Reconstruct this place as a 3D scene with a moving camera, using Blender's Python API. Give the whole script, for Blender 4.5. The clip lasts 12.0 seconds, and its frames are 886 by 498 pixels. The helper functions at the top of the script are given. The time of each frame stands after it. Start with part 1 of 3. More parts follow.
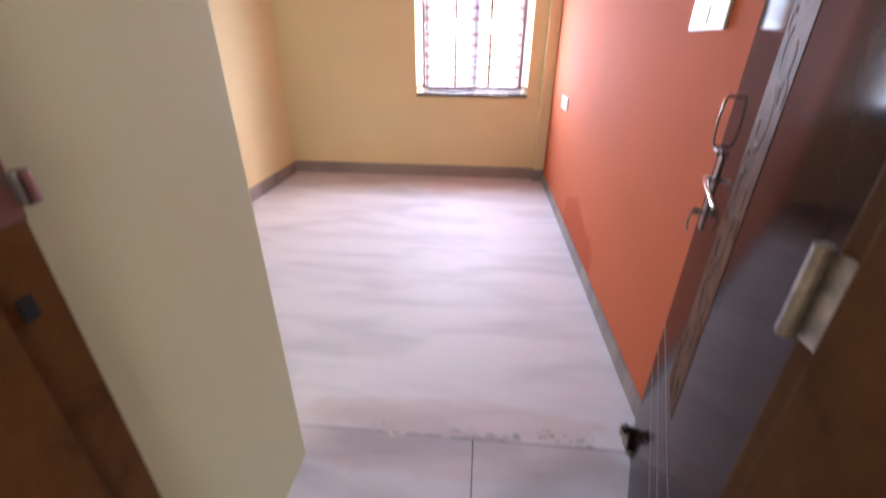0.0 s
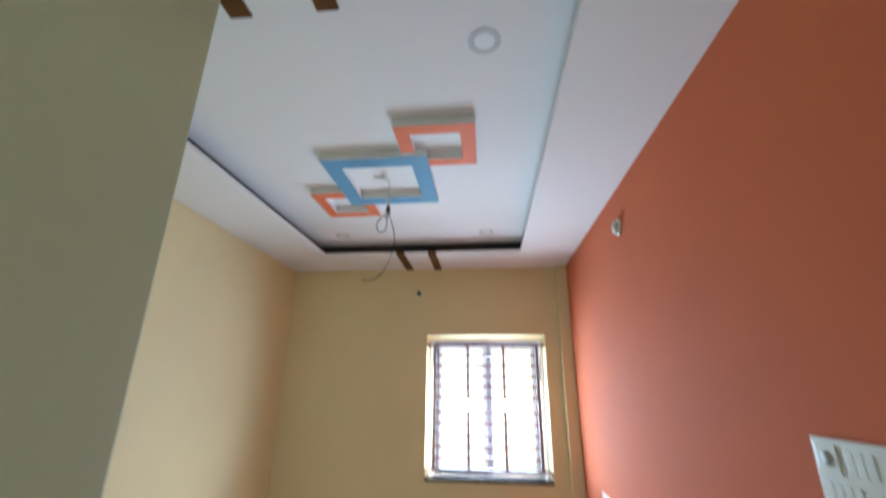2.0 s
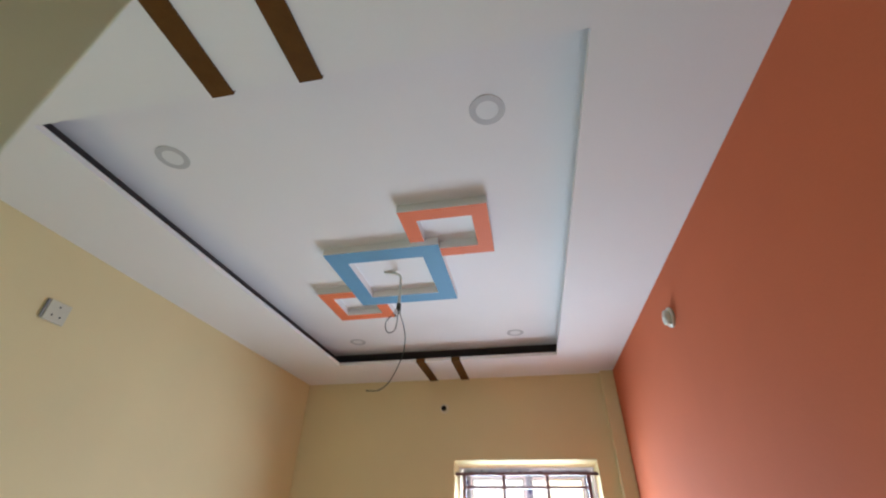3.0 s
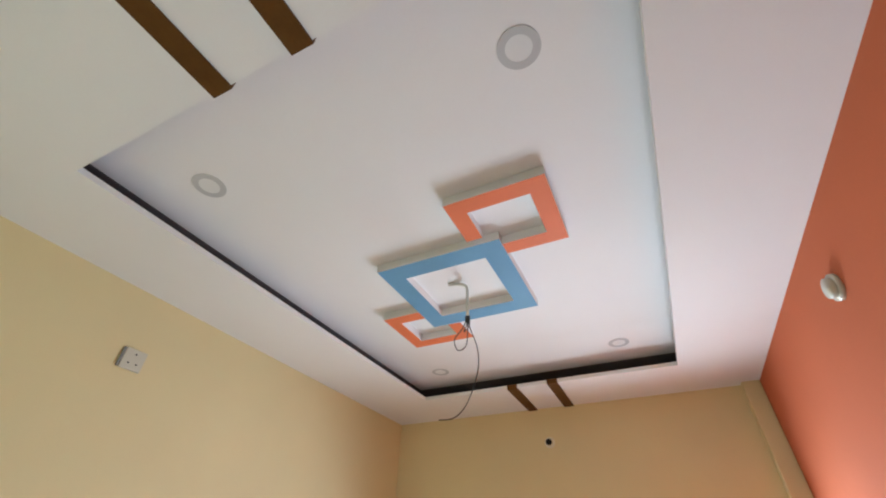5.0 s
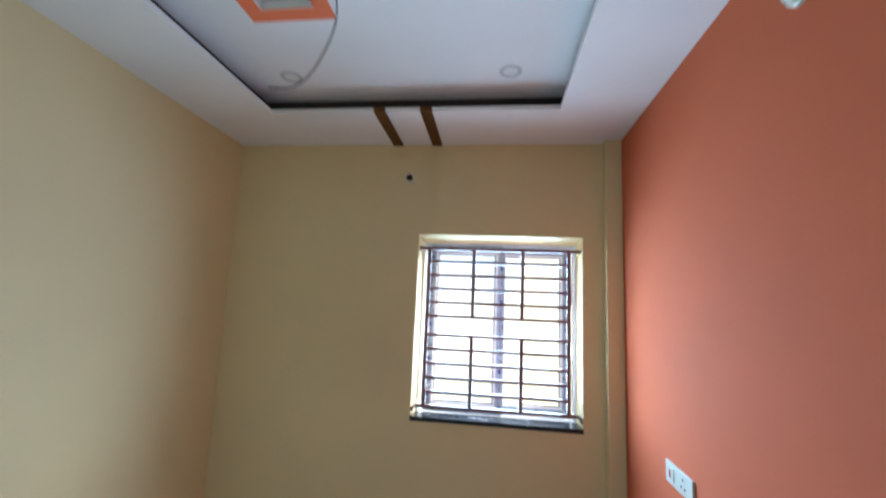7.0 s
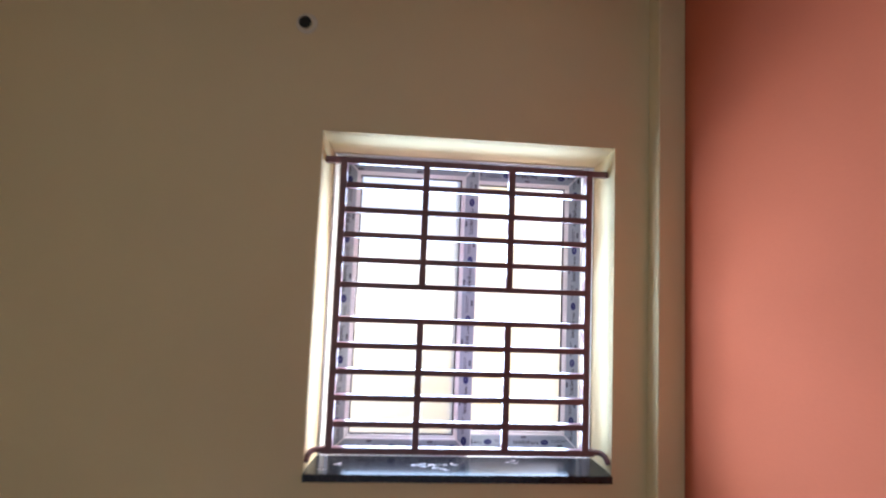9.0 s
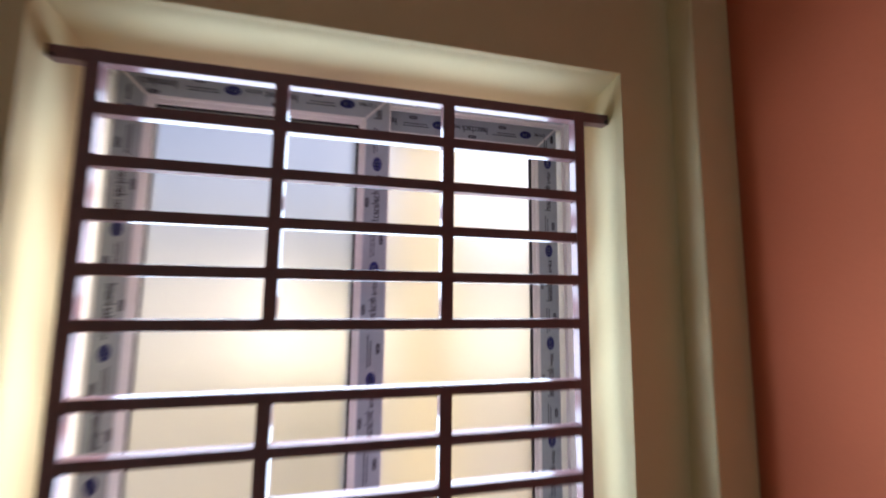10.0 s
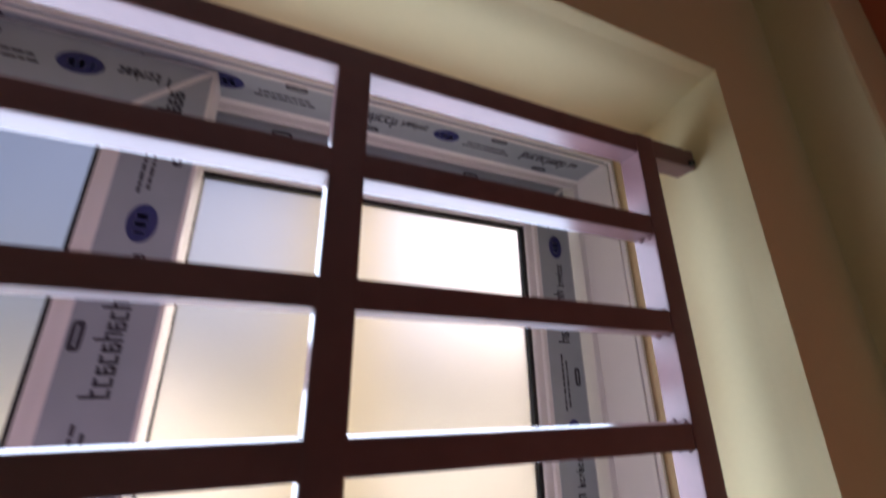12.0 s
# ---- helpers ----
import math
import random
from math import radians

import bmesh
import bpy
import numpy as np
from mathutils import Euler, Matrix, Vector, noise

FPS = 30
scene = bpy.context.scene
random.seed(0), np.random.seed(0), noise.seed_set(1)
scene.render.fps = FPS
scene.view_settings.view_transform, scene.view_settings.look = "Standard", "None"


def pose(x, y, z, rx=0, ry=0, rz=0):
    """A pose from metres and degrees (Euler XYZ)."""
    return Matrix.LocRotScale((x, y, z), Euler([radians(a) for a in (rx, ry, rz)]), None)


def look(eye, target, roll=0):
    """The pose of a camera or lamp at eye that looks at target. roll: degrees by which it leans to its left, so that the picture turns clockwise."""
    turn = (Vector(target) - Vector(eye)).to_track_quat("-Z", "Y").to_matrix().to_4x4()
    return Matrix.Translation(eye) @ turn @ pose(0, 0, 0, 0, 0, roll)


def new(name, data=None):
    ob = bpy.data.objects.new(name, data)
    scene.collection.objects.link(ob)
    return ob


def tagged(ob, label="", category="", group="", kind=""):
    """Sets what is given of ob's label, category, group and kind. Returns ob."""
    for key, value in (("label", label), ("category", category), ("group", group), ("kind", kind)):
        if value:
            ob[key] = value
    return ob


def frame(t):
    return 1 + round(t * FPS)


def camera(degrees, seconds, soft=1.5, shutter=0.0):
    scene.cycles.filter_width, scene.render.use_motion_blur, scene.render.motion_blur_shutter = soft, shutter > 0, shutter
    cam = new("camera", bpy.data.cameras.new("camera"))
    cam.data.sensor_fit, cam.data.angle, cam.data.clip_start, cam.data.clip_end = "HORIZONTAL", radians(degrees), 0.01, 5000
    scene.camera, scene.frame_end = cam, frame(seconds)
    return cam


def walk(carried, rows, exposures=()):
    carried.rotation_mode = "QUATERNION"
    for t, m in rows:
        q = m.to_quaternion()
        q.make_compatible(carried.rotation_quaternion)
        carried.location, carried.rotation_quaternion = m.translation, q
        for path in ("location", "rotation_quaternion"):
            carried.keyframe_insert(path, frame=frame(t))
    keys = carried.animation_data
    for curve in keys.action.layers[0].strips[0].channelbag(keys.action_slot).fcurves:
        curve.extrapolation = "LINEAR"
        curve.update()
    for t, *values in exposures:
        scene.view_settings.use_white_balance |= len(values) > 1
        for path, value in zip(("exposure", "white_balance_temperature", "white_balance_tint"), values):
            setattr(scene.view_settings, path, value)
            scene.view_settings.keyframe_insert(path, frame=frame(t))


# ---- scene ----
# The camera's walk: from the doorway, looking up at the ceiling, then on to the window.
cam = camera(94.4, 12.0, 2.0, 0.6)
PATH = [
    (0, (0.229, 0.024, 1.323), (0.066, 1.802, 0.422), 0.4),
    (0.5, (0.228, 0.128, 1.387), (0.062, 2.026, 0.779), 0.4),
    (1, (0.17, 0.27, 1.42), (0.059, 2.243, 1.112), 1.3),
    (1.5, (0.094, 0.364, 1.52), (-0.034, 2.355, 1.656), 1.1),
    (2, (0.113, 0.447, 1.623), (-0.088, 2.334, 2.252), 0.6),
    (2.5, (0.157, 0.596, 1.654), (-0.112, 2.336, 2.603), 0.7),
    (3, (0.172, 0.752, 1.669), (-0.161, 2.385, 2.774), 0.9),
    (3.5, (0.092, 0.922, 1.696), (-0.32, 2.466, 2.899), 0.9),
    (3.7, (0.1, 0.975, 1.682), (-0.39, 2.487, 2.897), 1.7),
    (5.3, (0.214, 1.113, 1.705), (-0.518, 2.508, 2.937), 1.9),
    (5.5, (0.204, 1.125, 1.715), (-0.537, 2.55, 2.907), 2.0),
    (6, (0.217, 1.169, 1.685), (-0.473, 2.76, 2.683), 1.6),
    (6.5, (0.16, 1.37, 1.643), (-0.302, 3.234, 2.203), 1.4),
    (7, (0.068, 1.63, 1.589), (-0.179, 3.596, 1.862), 2.5),
    (7.2, (0.053, 1.727, 1.583), (-0.151, 3.707, 1.779), 2.3),
    (8.8, (-0.092, 2.794, 1.561), (-0.004, 4.788, 1.689), 2.3),
    (9, (-0.098, 2.92, 1.56), (0.035, 4.911, 1.694), 2.3),
    (9.5, (-0.028, 3.303, 1.544), (0.249, 5.278, 1.7), 1.6),
    (10, (0.062, 3.666, 1.575), (0.526, 5.599, 1.797), 0.7),
    (10.5, (0.154, 3.964, 1.605), (0.722, 5.845, 1.977), 0.2),
    (11, (0.264, 4.184, 1.656), (0.931, 6.003, 2.155), -0.2),
    (11.5, (0.266, 4.246, 1.682), (1.012, 5.996, 2.298), -0.7),
    (12, (0.227, 4.217, 1.737), (0.976, 5.942, 2.417), -0.5),
]
# seconds, stops, kelvin, tint: the camera cools its picture under the white ceiling and darkens before the window
EXPOSURE = [
    (0, 3.25, 6550, 31), (0.5, 2.98, 6400, 27), (1.2, 2.7, 6150, 15), (2.0, 2.54, 5750, 6), (2.5, 2.5, 5850, 8), (3.5, 2.52, 6500, 11), (5.5, 2.8, 6650, 12),
    (6.0, 2.78, 6250, 6), (6.5, 2.65, 5600, 0), (7.2, 2.05, 5250, 3), (8.8, 1.9, 5450, 14), (9.5, 1.12, 6250, 23), (10, 0.82, 6250, 18), (11.5, 0.6, 6350, 21), (12, 0.42, 6350, 23),
]
walk(cam, [(t, look(eye, target, roll)) for t, eye, target, roll in PATH], EXPOSURE)

# ---- light ----
world = bpy.data.worlds.new("sky")
scene.world = world
world.use_nodes = True
sky = world.node_tree.nodes.new("ShaderNodeTexSky")
sky.sky_type, sky.sun_disc = "NISHITA", False
sky.air_density = 0.8
sky.sun_elevation, sky.sun_rotation, sky.dust_density = radians(36), radians(66), 9.0
backdrop = world.node_tree.nodes["Background"]
backdrop.inputs["Strength"].default_value = 0.15
world.node_tree.links.new(sky.outputs["Color"], backdrop.inputs["Color"])


def lamp(name, kind, energy, color, m):
    data = bpy.data.lights.new(name, kind)
    data.energy, data.color = energy, color
    ob = new(name, data)
    ob.matrix_world = m
    return data


# a hazy sun to the east-north-east, wide and soft
AZ, EL = radians(66), radians(36)
SUNWARD = Vector((math.sin(AZ) * math.cos(EL), math.cos(AZ) * math.cos(EL), math.sin(EL)))
sun = lamp("sun", "SUN", 0.8, (0.97, 0.98, 1.0), look(SUNWARD * 30, (0, 0, 0)))
sun.angle = radians(45)
# daylight of the window, in its opening
# lower strips throw light up to the ceiling, upper ones down to the floor, as the frosted panes scatter it
for k in range(5):
    z = 1.01 + 0.215 * k
    day = lamp("window_daylight", "AREA", 2.75, (0.61, 0.81, 1.0), look((0.1, 4.564, z), (0.1, 0, z + (0.5, -0.3, -1.25, -1.3, -0.3)[k])))
    day.shape, day.size, day.size_y, day.spread = "RECTANGLE", 0.88, 0.18, radians((150, 150, 170, 176, 165)[k])
# added fill lamp at an unseen hall opening, aimed through the doorway at the entry
hall = lamp("hall_fill", "AREA", 2.15, (0.97, 1.0, 0.93), look((1.3, -2.45, 1.5), (-0.3, 0.7, 1.2)))
hall.shape, hall.size, hall.size_y = "RECTANGLE", 1.1, 1.2


# ---- materials ----
def material(name, color, rough=0.6, metal=0.0, var=0.06, scale=3.0, bump=0.0, bump_scale=120.0, coat=0.0, spec=0.5, spread=0.0):
    """A surface with broad and fine variation of its colour and a fine relief."""
    m = bpy.data.materials.new(name)
    m.use_nodes = True
    t = m.node_tree
    b = t.nodes["Principled BSDF"]
    b.inputs["Roughness"].default_value, b.inputs["Metallic"].default_value = rough, metal
    b.inputs["Coat Weight"].default_value, b.inputs["Specular IOR Level"].default_value = coat, spec
    b.inputs["Coat Roughness"].default_value = 0.06
    co = t.nodes.new("ShaderNodeTexCoord")
    broad, fine = t.nodes.new("ShaderNodeTexNoise"), t.nodes.new("ShaderNodeTexNoise")
    broad.inputs["Scale"].default_value, broad.inputs["Detail"].default_value = scale, 5
    fine.inputs["Scale"].default_value, fine.inputs["Detail"].default_value = bump_scale, 3
    mix = t.nodes.new("ShaderNodeMix")
    mix.data_type = "RGBA"
    mix.inputs[6].default_value = (*[c * (1 - var) for c in color], 1)
    mix.inputs[7].default_value = (*[min(1, c * (1 + var)) for c in color], 1)
    add = t.nodes.new("ShaderNodeMath")
    add.operation = "MULTIPLY_ADD"
    add.inputs[1].default_value = 0.3
    for n in (broad, fine):
        t.links.new(co.outputs["Object"], n.inputs["Vector"])
    t.links.new(fine.outputs["Fac"], add.inputs[0])
    t.links.new(broad.outputs["Fac"], add.inputs[2])
    sub = t.nodes.new("ShaderNodeMapRange")
    sub.inputs["From Min"].default_value, sub.inputs["From Max"].default_value = 0.42, 0.88
    t.links.new(add.outputs[0], sub.inputs["Value"])
    t.links.new(sub.outputs[0], mix.inputs[0])
    t.links.new(mix.outputs[2], b.inputs["Base Color"])
    if spread:
        r = t.nodes.new("ShaderNodeMapRange")
        r.inputs["To Min"].default_value, r.inputs["To Max"].default_value = rough - spread, rough + spread
        t.links.new(broad.outputs["Fac"], r.inputs["Value"])
        t.links.new(r.outputs[0], b.inputs["Roughness"])
    if bump:
        n = t.nodes.new("ShaderNodeBump")
        n.inputs["Strength"].default_value, n.inputs["Distance"].default_value = bump, 0.002
        t.links.new(fine.outputs["Fac"], n.inputs["Height"])
        t.links.new(n.outputs[0], b.inputs["Normal"])
    return m


def marble(name, light, dark, rough):
    """Polished stone with soft streaks that run along x."""
    m = material(name, light, rough, var=0.04, scale=6, bump=0.02, bump_scale=60, spread=0.05, spec=0.3)
    t = m.node_tree
    b = t.nodes["Principled BSDF"]
    co, mp = t.nodes.new("ShaderNodeTexCoord"), t.nodes.new("ShaderNodeMapping")
    mp.inputs["Scale"].default_value = (0.8, 3.2, 1.0)
    streak = t.nodes.new("ShaderNodeTexNoise")
    streak.inputs["Scale"].default_value, streak.inputs["Detail"].default_value, streak.inputs["Distortion"].default_value = 1.6, 7, 0.6
    ramp = t.nodes.new("ShaderNodeValToRGB")
    ramp.color_ramp.elements[0].position, ramp.color_ramp.elements[0].color = 0.36, (*dark, 1)
    ramp.color_ramp.elements[1].position, ramp.color_ramp.elements[1].color = 0.56, (*light, 1)
    mix = t.nodes.new("ShaderNodeMix")
    mix.data_type, mix.blend_type = "RGBA", "MULTIPLY"
    mix.inputs[0].default_value = 0.35
    t.links.new(co.outputs["Object"], mp.inputs["Vector"])
    t.links.new(mp.outputs[0], streak.inputs["Vector"])
    t.links.new(streak.outputs["Fac"], ramp.inputs[0])
    old = b.inputs["Base Color"].links[0].from_socket
    t.links.new(ramp.outputs[0], mix.inputs[6])
    t.links.new(old, mix.inputs[7])
    t.links.new(mix.outputs[2], b.inputs["Base Color"])
    return m


def frosted():
    m = bpy.data.materials.new("frosted_glass")
    m.use_nodes = True
    t = m.node_tree
    b = t.nodes["Principled BSDF"]
    b.inputs["Base Color"].default_value = (0.96, 0.975, 0.98, 1)
    b.inputs["Transmission Weight"].default_value, b.inputs["IOR"].default_value = 1.0, 1.2
    b.inputs["Roughness"].default_value = 0.6
    co, n, bu = t.nodes.new("ShaderNodeTexCoord"), t.nodes.new("ShaderNodeTexNoise"), t.nodes.new("ShaderNodeBump")
    n.inputs["Scale"].default_value = 240
    bu.inputs["Strength"].default_value, bu.inputs["Distance"].default_value = 0.08, 0.001
    t.links.new(co.outputs["Object"], n.inputs["Vector"])
    t.links.new(n.outputs["Fac"], bu.inputs["Height"])
    t.links.new(bu.outputs[0], b.inputs["Normal"])
    return m


CREAM = material("cream_wall_paint", (0.80, 0.665, 0.372), 0.75, var=0.035, scale=1.4, bump=0.12, bump_scale=160, spread=0.08)
OLIVE = material("pale_olive_wall_paint", (0.62, 0.66, 0.425), 0.75, var=0.03, scale=1.4, bump=0.12, bump_scale=160, spread=0.08)
ORANGE = material("orange_wall_paint", (0.62, 0.164, 0.076), 0.85, var=0.05, scale=1.7, bump=0.12, bump_scale=150, spread=0.06, spec=0.15)


def dark_patch(m, centre, size, depth):
    """A faint uneven darker patch with its own ragged outline, multiplied into a surface's colour."""
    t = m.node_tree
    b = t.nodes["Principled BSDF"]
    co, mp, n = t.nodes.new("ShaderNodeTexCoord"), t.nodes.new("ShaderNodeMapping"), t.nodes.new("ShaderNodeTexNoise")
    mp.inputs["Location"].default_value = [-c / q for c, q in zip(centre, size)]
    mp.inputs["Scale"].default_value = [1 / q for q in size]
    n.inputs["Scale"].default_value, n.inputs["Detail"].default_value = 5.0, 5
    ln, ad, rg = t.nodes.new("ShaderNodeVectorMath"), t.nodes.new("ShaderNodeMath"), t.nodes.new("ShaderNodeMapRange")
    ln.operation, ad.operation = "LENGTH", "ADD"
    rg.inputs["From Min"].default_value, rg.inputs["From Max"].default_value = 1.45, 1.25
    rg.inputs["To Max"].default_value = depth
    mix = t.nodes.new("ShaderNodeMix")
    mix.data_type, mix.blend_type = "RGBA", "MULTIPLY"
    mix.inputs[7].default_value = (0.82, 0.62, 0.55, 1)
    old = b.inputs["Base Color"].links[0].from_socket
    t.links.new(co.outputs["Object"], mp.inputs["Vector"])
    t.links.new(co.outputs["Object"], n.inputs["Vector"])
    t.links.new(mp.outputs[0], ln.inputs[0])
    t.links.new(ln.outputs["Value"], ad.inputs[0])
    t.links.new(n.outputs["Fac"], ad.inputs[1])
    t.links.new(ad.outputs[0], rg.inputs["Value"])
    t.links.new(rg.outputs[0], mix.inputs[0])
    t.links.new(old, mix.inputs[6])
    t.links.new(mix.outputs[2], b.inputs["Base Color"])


# damp stain low on the orange wall
dark_patch(ORANGE, (0.895, 2.66, 0.13), (1.0, 0.62, 0.26), 0.8)
WHITE = material("white_ceiling_paint", (0.88, 0.855, 0.84), 0.8, var=0.02, scale=1.2, bump=0.06, bump_scale=140)
# dark grey that puts the cove's shade into the board's colour
COVE_SHADE = material("cove_shade_grey", (0.14, 0.12, 0.12), 0.9, var=0.1, scale=6, bump=0.2)
BLUE = material("blue_ceiling_paint", (0.15, 0.35, 0.53), 0.7, var=0.03, scale=8, bump=0.05)
CORAL = material("coral_ceiling_paint", (0.83, 0.20, 0.075), 0.7, var=0.03, scale=8, bump=0.05)
BROWN = material("brown_strip_paint", (0.125, 0.052, 0.010), 0.6, var=0.12, scale=20, bump=0.05, spec=0.15)
FLOOR = marble("polished_marble", (0.77, 0.75, 0.78), (0.64, 0.625, 0.655), 0.62)
FLOORG = marble("grey_marble", (0.70, 0.69, 0.73), (0.50, 0.50, 0.54), 0.54)
SKIRT = marble("grey_skirting_stone", (0.43, 0.38, 0.36), (0.30, 0.26, 0.25), 0.4)
DIRT = material("grey_dirt", (0.50, 0.48, 0.49), 0.9, var=0.3, scale=30, bump=0.3, bump_scale=90)
# browner floor along the window wall
dark_patch(FLOOR, (-0.4, 4.4, 0.0), (1.7, 0.6, 1.0), 0.4)
# mottled stains on both sides of the floor joint
dark_patch(FLOOR, (0.15, 1.16, 0.0), (0.7, 0.11, 1.0), 0.35)
dark_patch(FLOORG, (0.2, 1.02, 0.0), (0.7, 0.13, 1.0), 0.35)
GRANITE = material("black_granite", (0.018, 0.018, 0.02), 0.2, var=0.5, scale=90, bump_scale=300)
UPVC = material("white_upvc", (0.86, 0.87, 0.84), 0.3, var=0.02, scale=5, bump_scale=50)
TAPE = material("grey_protective_film", (0.36, 0.43, 0.47), 0.38, var=0.08, scale=14, bump=0.06, bump_scale=60)
INK = material("blue_print", (0.022, 0.03, 0.15), 0.5, var=0.2, scale=40)
INKB = material("black_print", (0.035, 0.035, 0.05), 0.5, var=0.2, scale=40)
GASKET = material("black_rubber", (0.012, 0.012, 0.012), 0.6, var=0.1)
IRON = material("brown_enamelled_iron", (0.20, 0.103, 0.106), 0.34, var=0.12, scale=18, bump=0.08, bump_scale=90, spread=0.08)
GLASS = frosted()
WOOD = material("dark_polished_wood", (0.024, 0.014, 0.013), 0.09, var=0.35, scale=9, bump=0.008, bump_scale=40, spec=0.025)
CARVED = material("carved_brown_wood", (0.115, 0.056, 0.030), 0.5, var=0.5, scale=16, bump=0.15, bump_scale=70, spec=0.035)
TEAK = material("brown_frame_wood", (0.11, 0.048, 0.014), 0.45, var=0.3, scale=11, bump=0.1, bump_scale=80, spec=0.08)
PALE_LINE = material("pale_satin_metal", (0.24, 0.21, 0.19), 0.35, 0.6, var=0.2)
CHROME = material("chrome", (0.75, 0.75, 0.76), 0.12, 1.0, var=0.05)
GREYM = material("dark_steel", (0.30, 0.29, 0.29), 0.3, 1.0, var=0.1)
HINGE = material("worn_steel", (0.42, 0.41, 0.40), 0.45, 0.8, var=0.5, scale=40, bump=0.4, bump_scale=60)
PLASTER = material("pale_plaster", (0.80, 0.73, 0.56), 0.9, var=0.08, scale=40, bump=0.2)
AGED = material("aged_white_plastic", (0.66, 0.62, 0.50), 0.3, var=0.05)
PLASTIC = material("white_plastic", (0.71, 0.70, 0.63), 0.32, var=0.02)
# grey for the shade at the socket plate's edge
EDGE_SHADE = material("plate_edge_shade", (0.25, 0.25, 0.25), 0.4, var=0.1)
REDP = material("red_plastic", (0.45, 0.02, 0.02), 0.3, var=0.1)
BLACKW = material("black_wire_sheath", (0.04, 0.037, 0.03), 0.5, var=0.2)
LIGHTRING = material("grey_lamp_ring", (0.56, 0.55, 0.54), 0.6, var=0.04)
OPAL = material("opal_diffuser", (0.80, 0.79, 0.77), 0.35, var=0.01)
YELLOW = material("yellow_facade_paint", (0.86, 0.82, 0.62), 0.8, var=0.08, scale=0.8, bump=0.1)
OCHRE = material("ochre_pillar_paint", (0.86, 0.77, 0.44), 0.8, var=0.08, scale=0.8, bump=0.1)
PALE = material("pale_facade_paint", (0.84, 0.82, 0.78), 0.8, var=0.08, scale=0.8, bump=0.1)
EARTH = material("dusty_ground", (0.40, 0.36, 0.30), 0.9, var=0.2, scale=0.5, bump=0.3)
# near-black that stands in for the shade inside holes
HOLE_SHADE = material("hole_shade", (0.01, 0.01, 0.01), 0.9, var=0.1)


# ---- building blocks ----
def add_box(bm, lo, hi, index=0):
    """An axis-aligned block from corner lo to corner hi."""
    v = [bm.verts.new((x, y, z)) for z in (lo[2], hi[2]) for y in (lo[1], hi[1]) for x in (lo[0], hi[0])]
    out = []
    for q in ((0, 2, 3, 1), (4, 5, 7, 6), (0, 1, 5, 4), (2, 6, 7, 3), (0, 4, 6, 2), (1, 3, 7, 5)):
        f = bm.faces.new([v[i] for i in q])
        f.material_index = index
        out.append(f)
    return out


def soften(bm, width, segments=2):
    bmesh.ops.bevel(bm, geom=bm.edges[:], offset=width, segments=segments, profile=0.7, affect="EDGES", clamp_overlap=True)
    return bm


def block(lo, hi, width=0.0, segments=2):
    bm = bmesh.new()
    add_box(bm, lo, hi)
    return soften(bm, width, segments) if width else bm


def disc(radius, depth, m, segments=28, inner=0.0, width=0.0):
    """A cylinder, or a ring when inner is given, along local z from 0 to depth."""
    bm = bmesh.new()
    loops = []
    for r in ([radius, inner] if inner else [radius]):
        for z in (0, depth):
            loops.append([bm.verts.new((r * math.cos(2 * math.pi * i / segments), r * math.sin(2 * math.pi * i / segments), z)) for i in range(segments)])
    for i in range(segments):
        j = (i + 1) % segments
        bm.faces.new((loops[0][i], loops[0][j], loops[1][j], loops[1][i]))
        if inner:
            bm.faces.new((loops[2][j], loops[2][i], loops[3][i], loops[3][j]))
            bm.faces.new((loops[1][i], loops[1][j], loops[3][j], loops[3][i]))
            bm.faces.new((loops[0][j], loops[0][i], loops[2][i], loops[2][j]))
    if not inner:
        bm.faces.new(loops[0][::-1])
        bm.faces.new(loops[1])
    if width:
        sharp = [e for e in bm.edges if len(e.link_faces) == 2 and e.calc_face_angle() > 1]
        bmesh.ops.bevel(bm, geom=sharp, offset=width, segments=3, profile=0.6, affect="EDGES")
    bmesh.ops.transform(bm, matrix=m, verts=bm.verts[:])
    return bm


def tube(points, radius, sides=8):
    """A round bar along a line of points."""
    bm = bmesh.new()
    pts = [Vector(p) for p in points]
    rings = []
    for i, p in enumerate(pts):
        along = (pts[min(i + 1, len(pts) - 1)] - pts[max(i - 1, 0)]).normalized()
        side = along.cross(Vector((0.31, 0.2, 0.93))).normalized()
        up = side.cross(along)
        rings.append([bm.verts.new(p + radius * (math.cos(2 * math.pi * k / sides) * side + math.sin(2 * math.pi * k / sides) * up)) for k in range(sides)])
    for a, b in zip(rings, rings[1:]):
        for k in range(sides):
            bm.faces.new((a[k], a[(k + 1) % sides], b[(k + 1) % sides], b[k]))
    bm.faces.new(rings[0][::-1])
    bm.faces.new(rings[-1])
    return bm


def smooth_line(points, steps=8):
    """Points on a smooth line through the given ones."""
    p = [Vector(points[0])] + [Vector(q) for q in points] + [Vector(points[-1])]
    out = []
    for i in range(1, len(p) - 2):
        for s in range(steps):
            u = s / steps
            out.append(0.5 * (2 * p[i] + (p[i + 1] - p[i - 1]) * u + (2 * p[i - 1] - 5 * p[i] + 4 * p[i + 1] - p[i + 2]) * u * u
                              + (3 * p[i] - p[i - 1] - 3 * p[i + 1] + p[i + 2]) * u ** 3))
    return out + [p[-1]]


def merged(*bms):
    bm = bmesh.new()
    for b in bms:
        me = bpy.data.meshes.new("piece")
        b.to_mesh(me)
        b.free()
        bm.from_mesh(me)
        bpy.data.meshes.remove(me)
    return bm


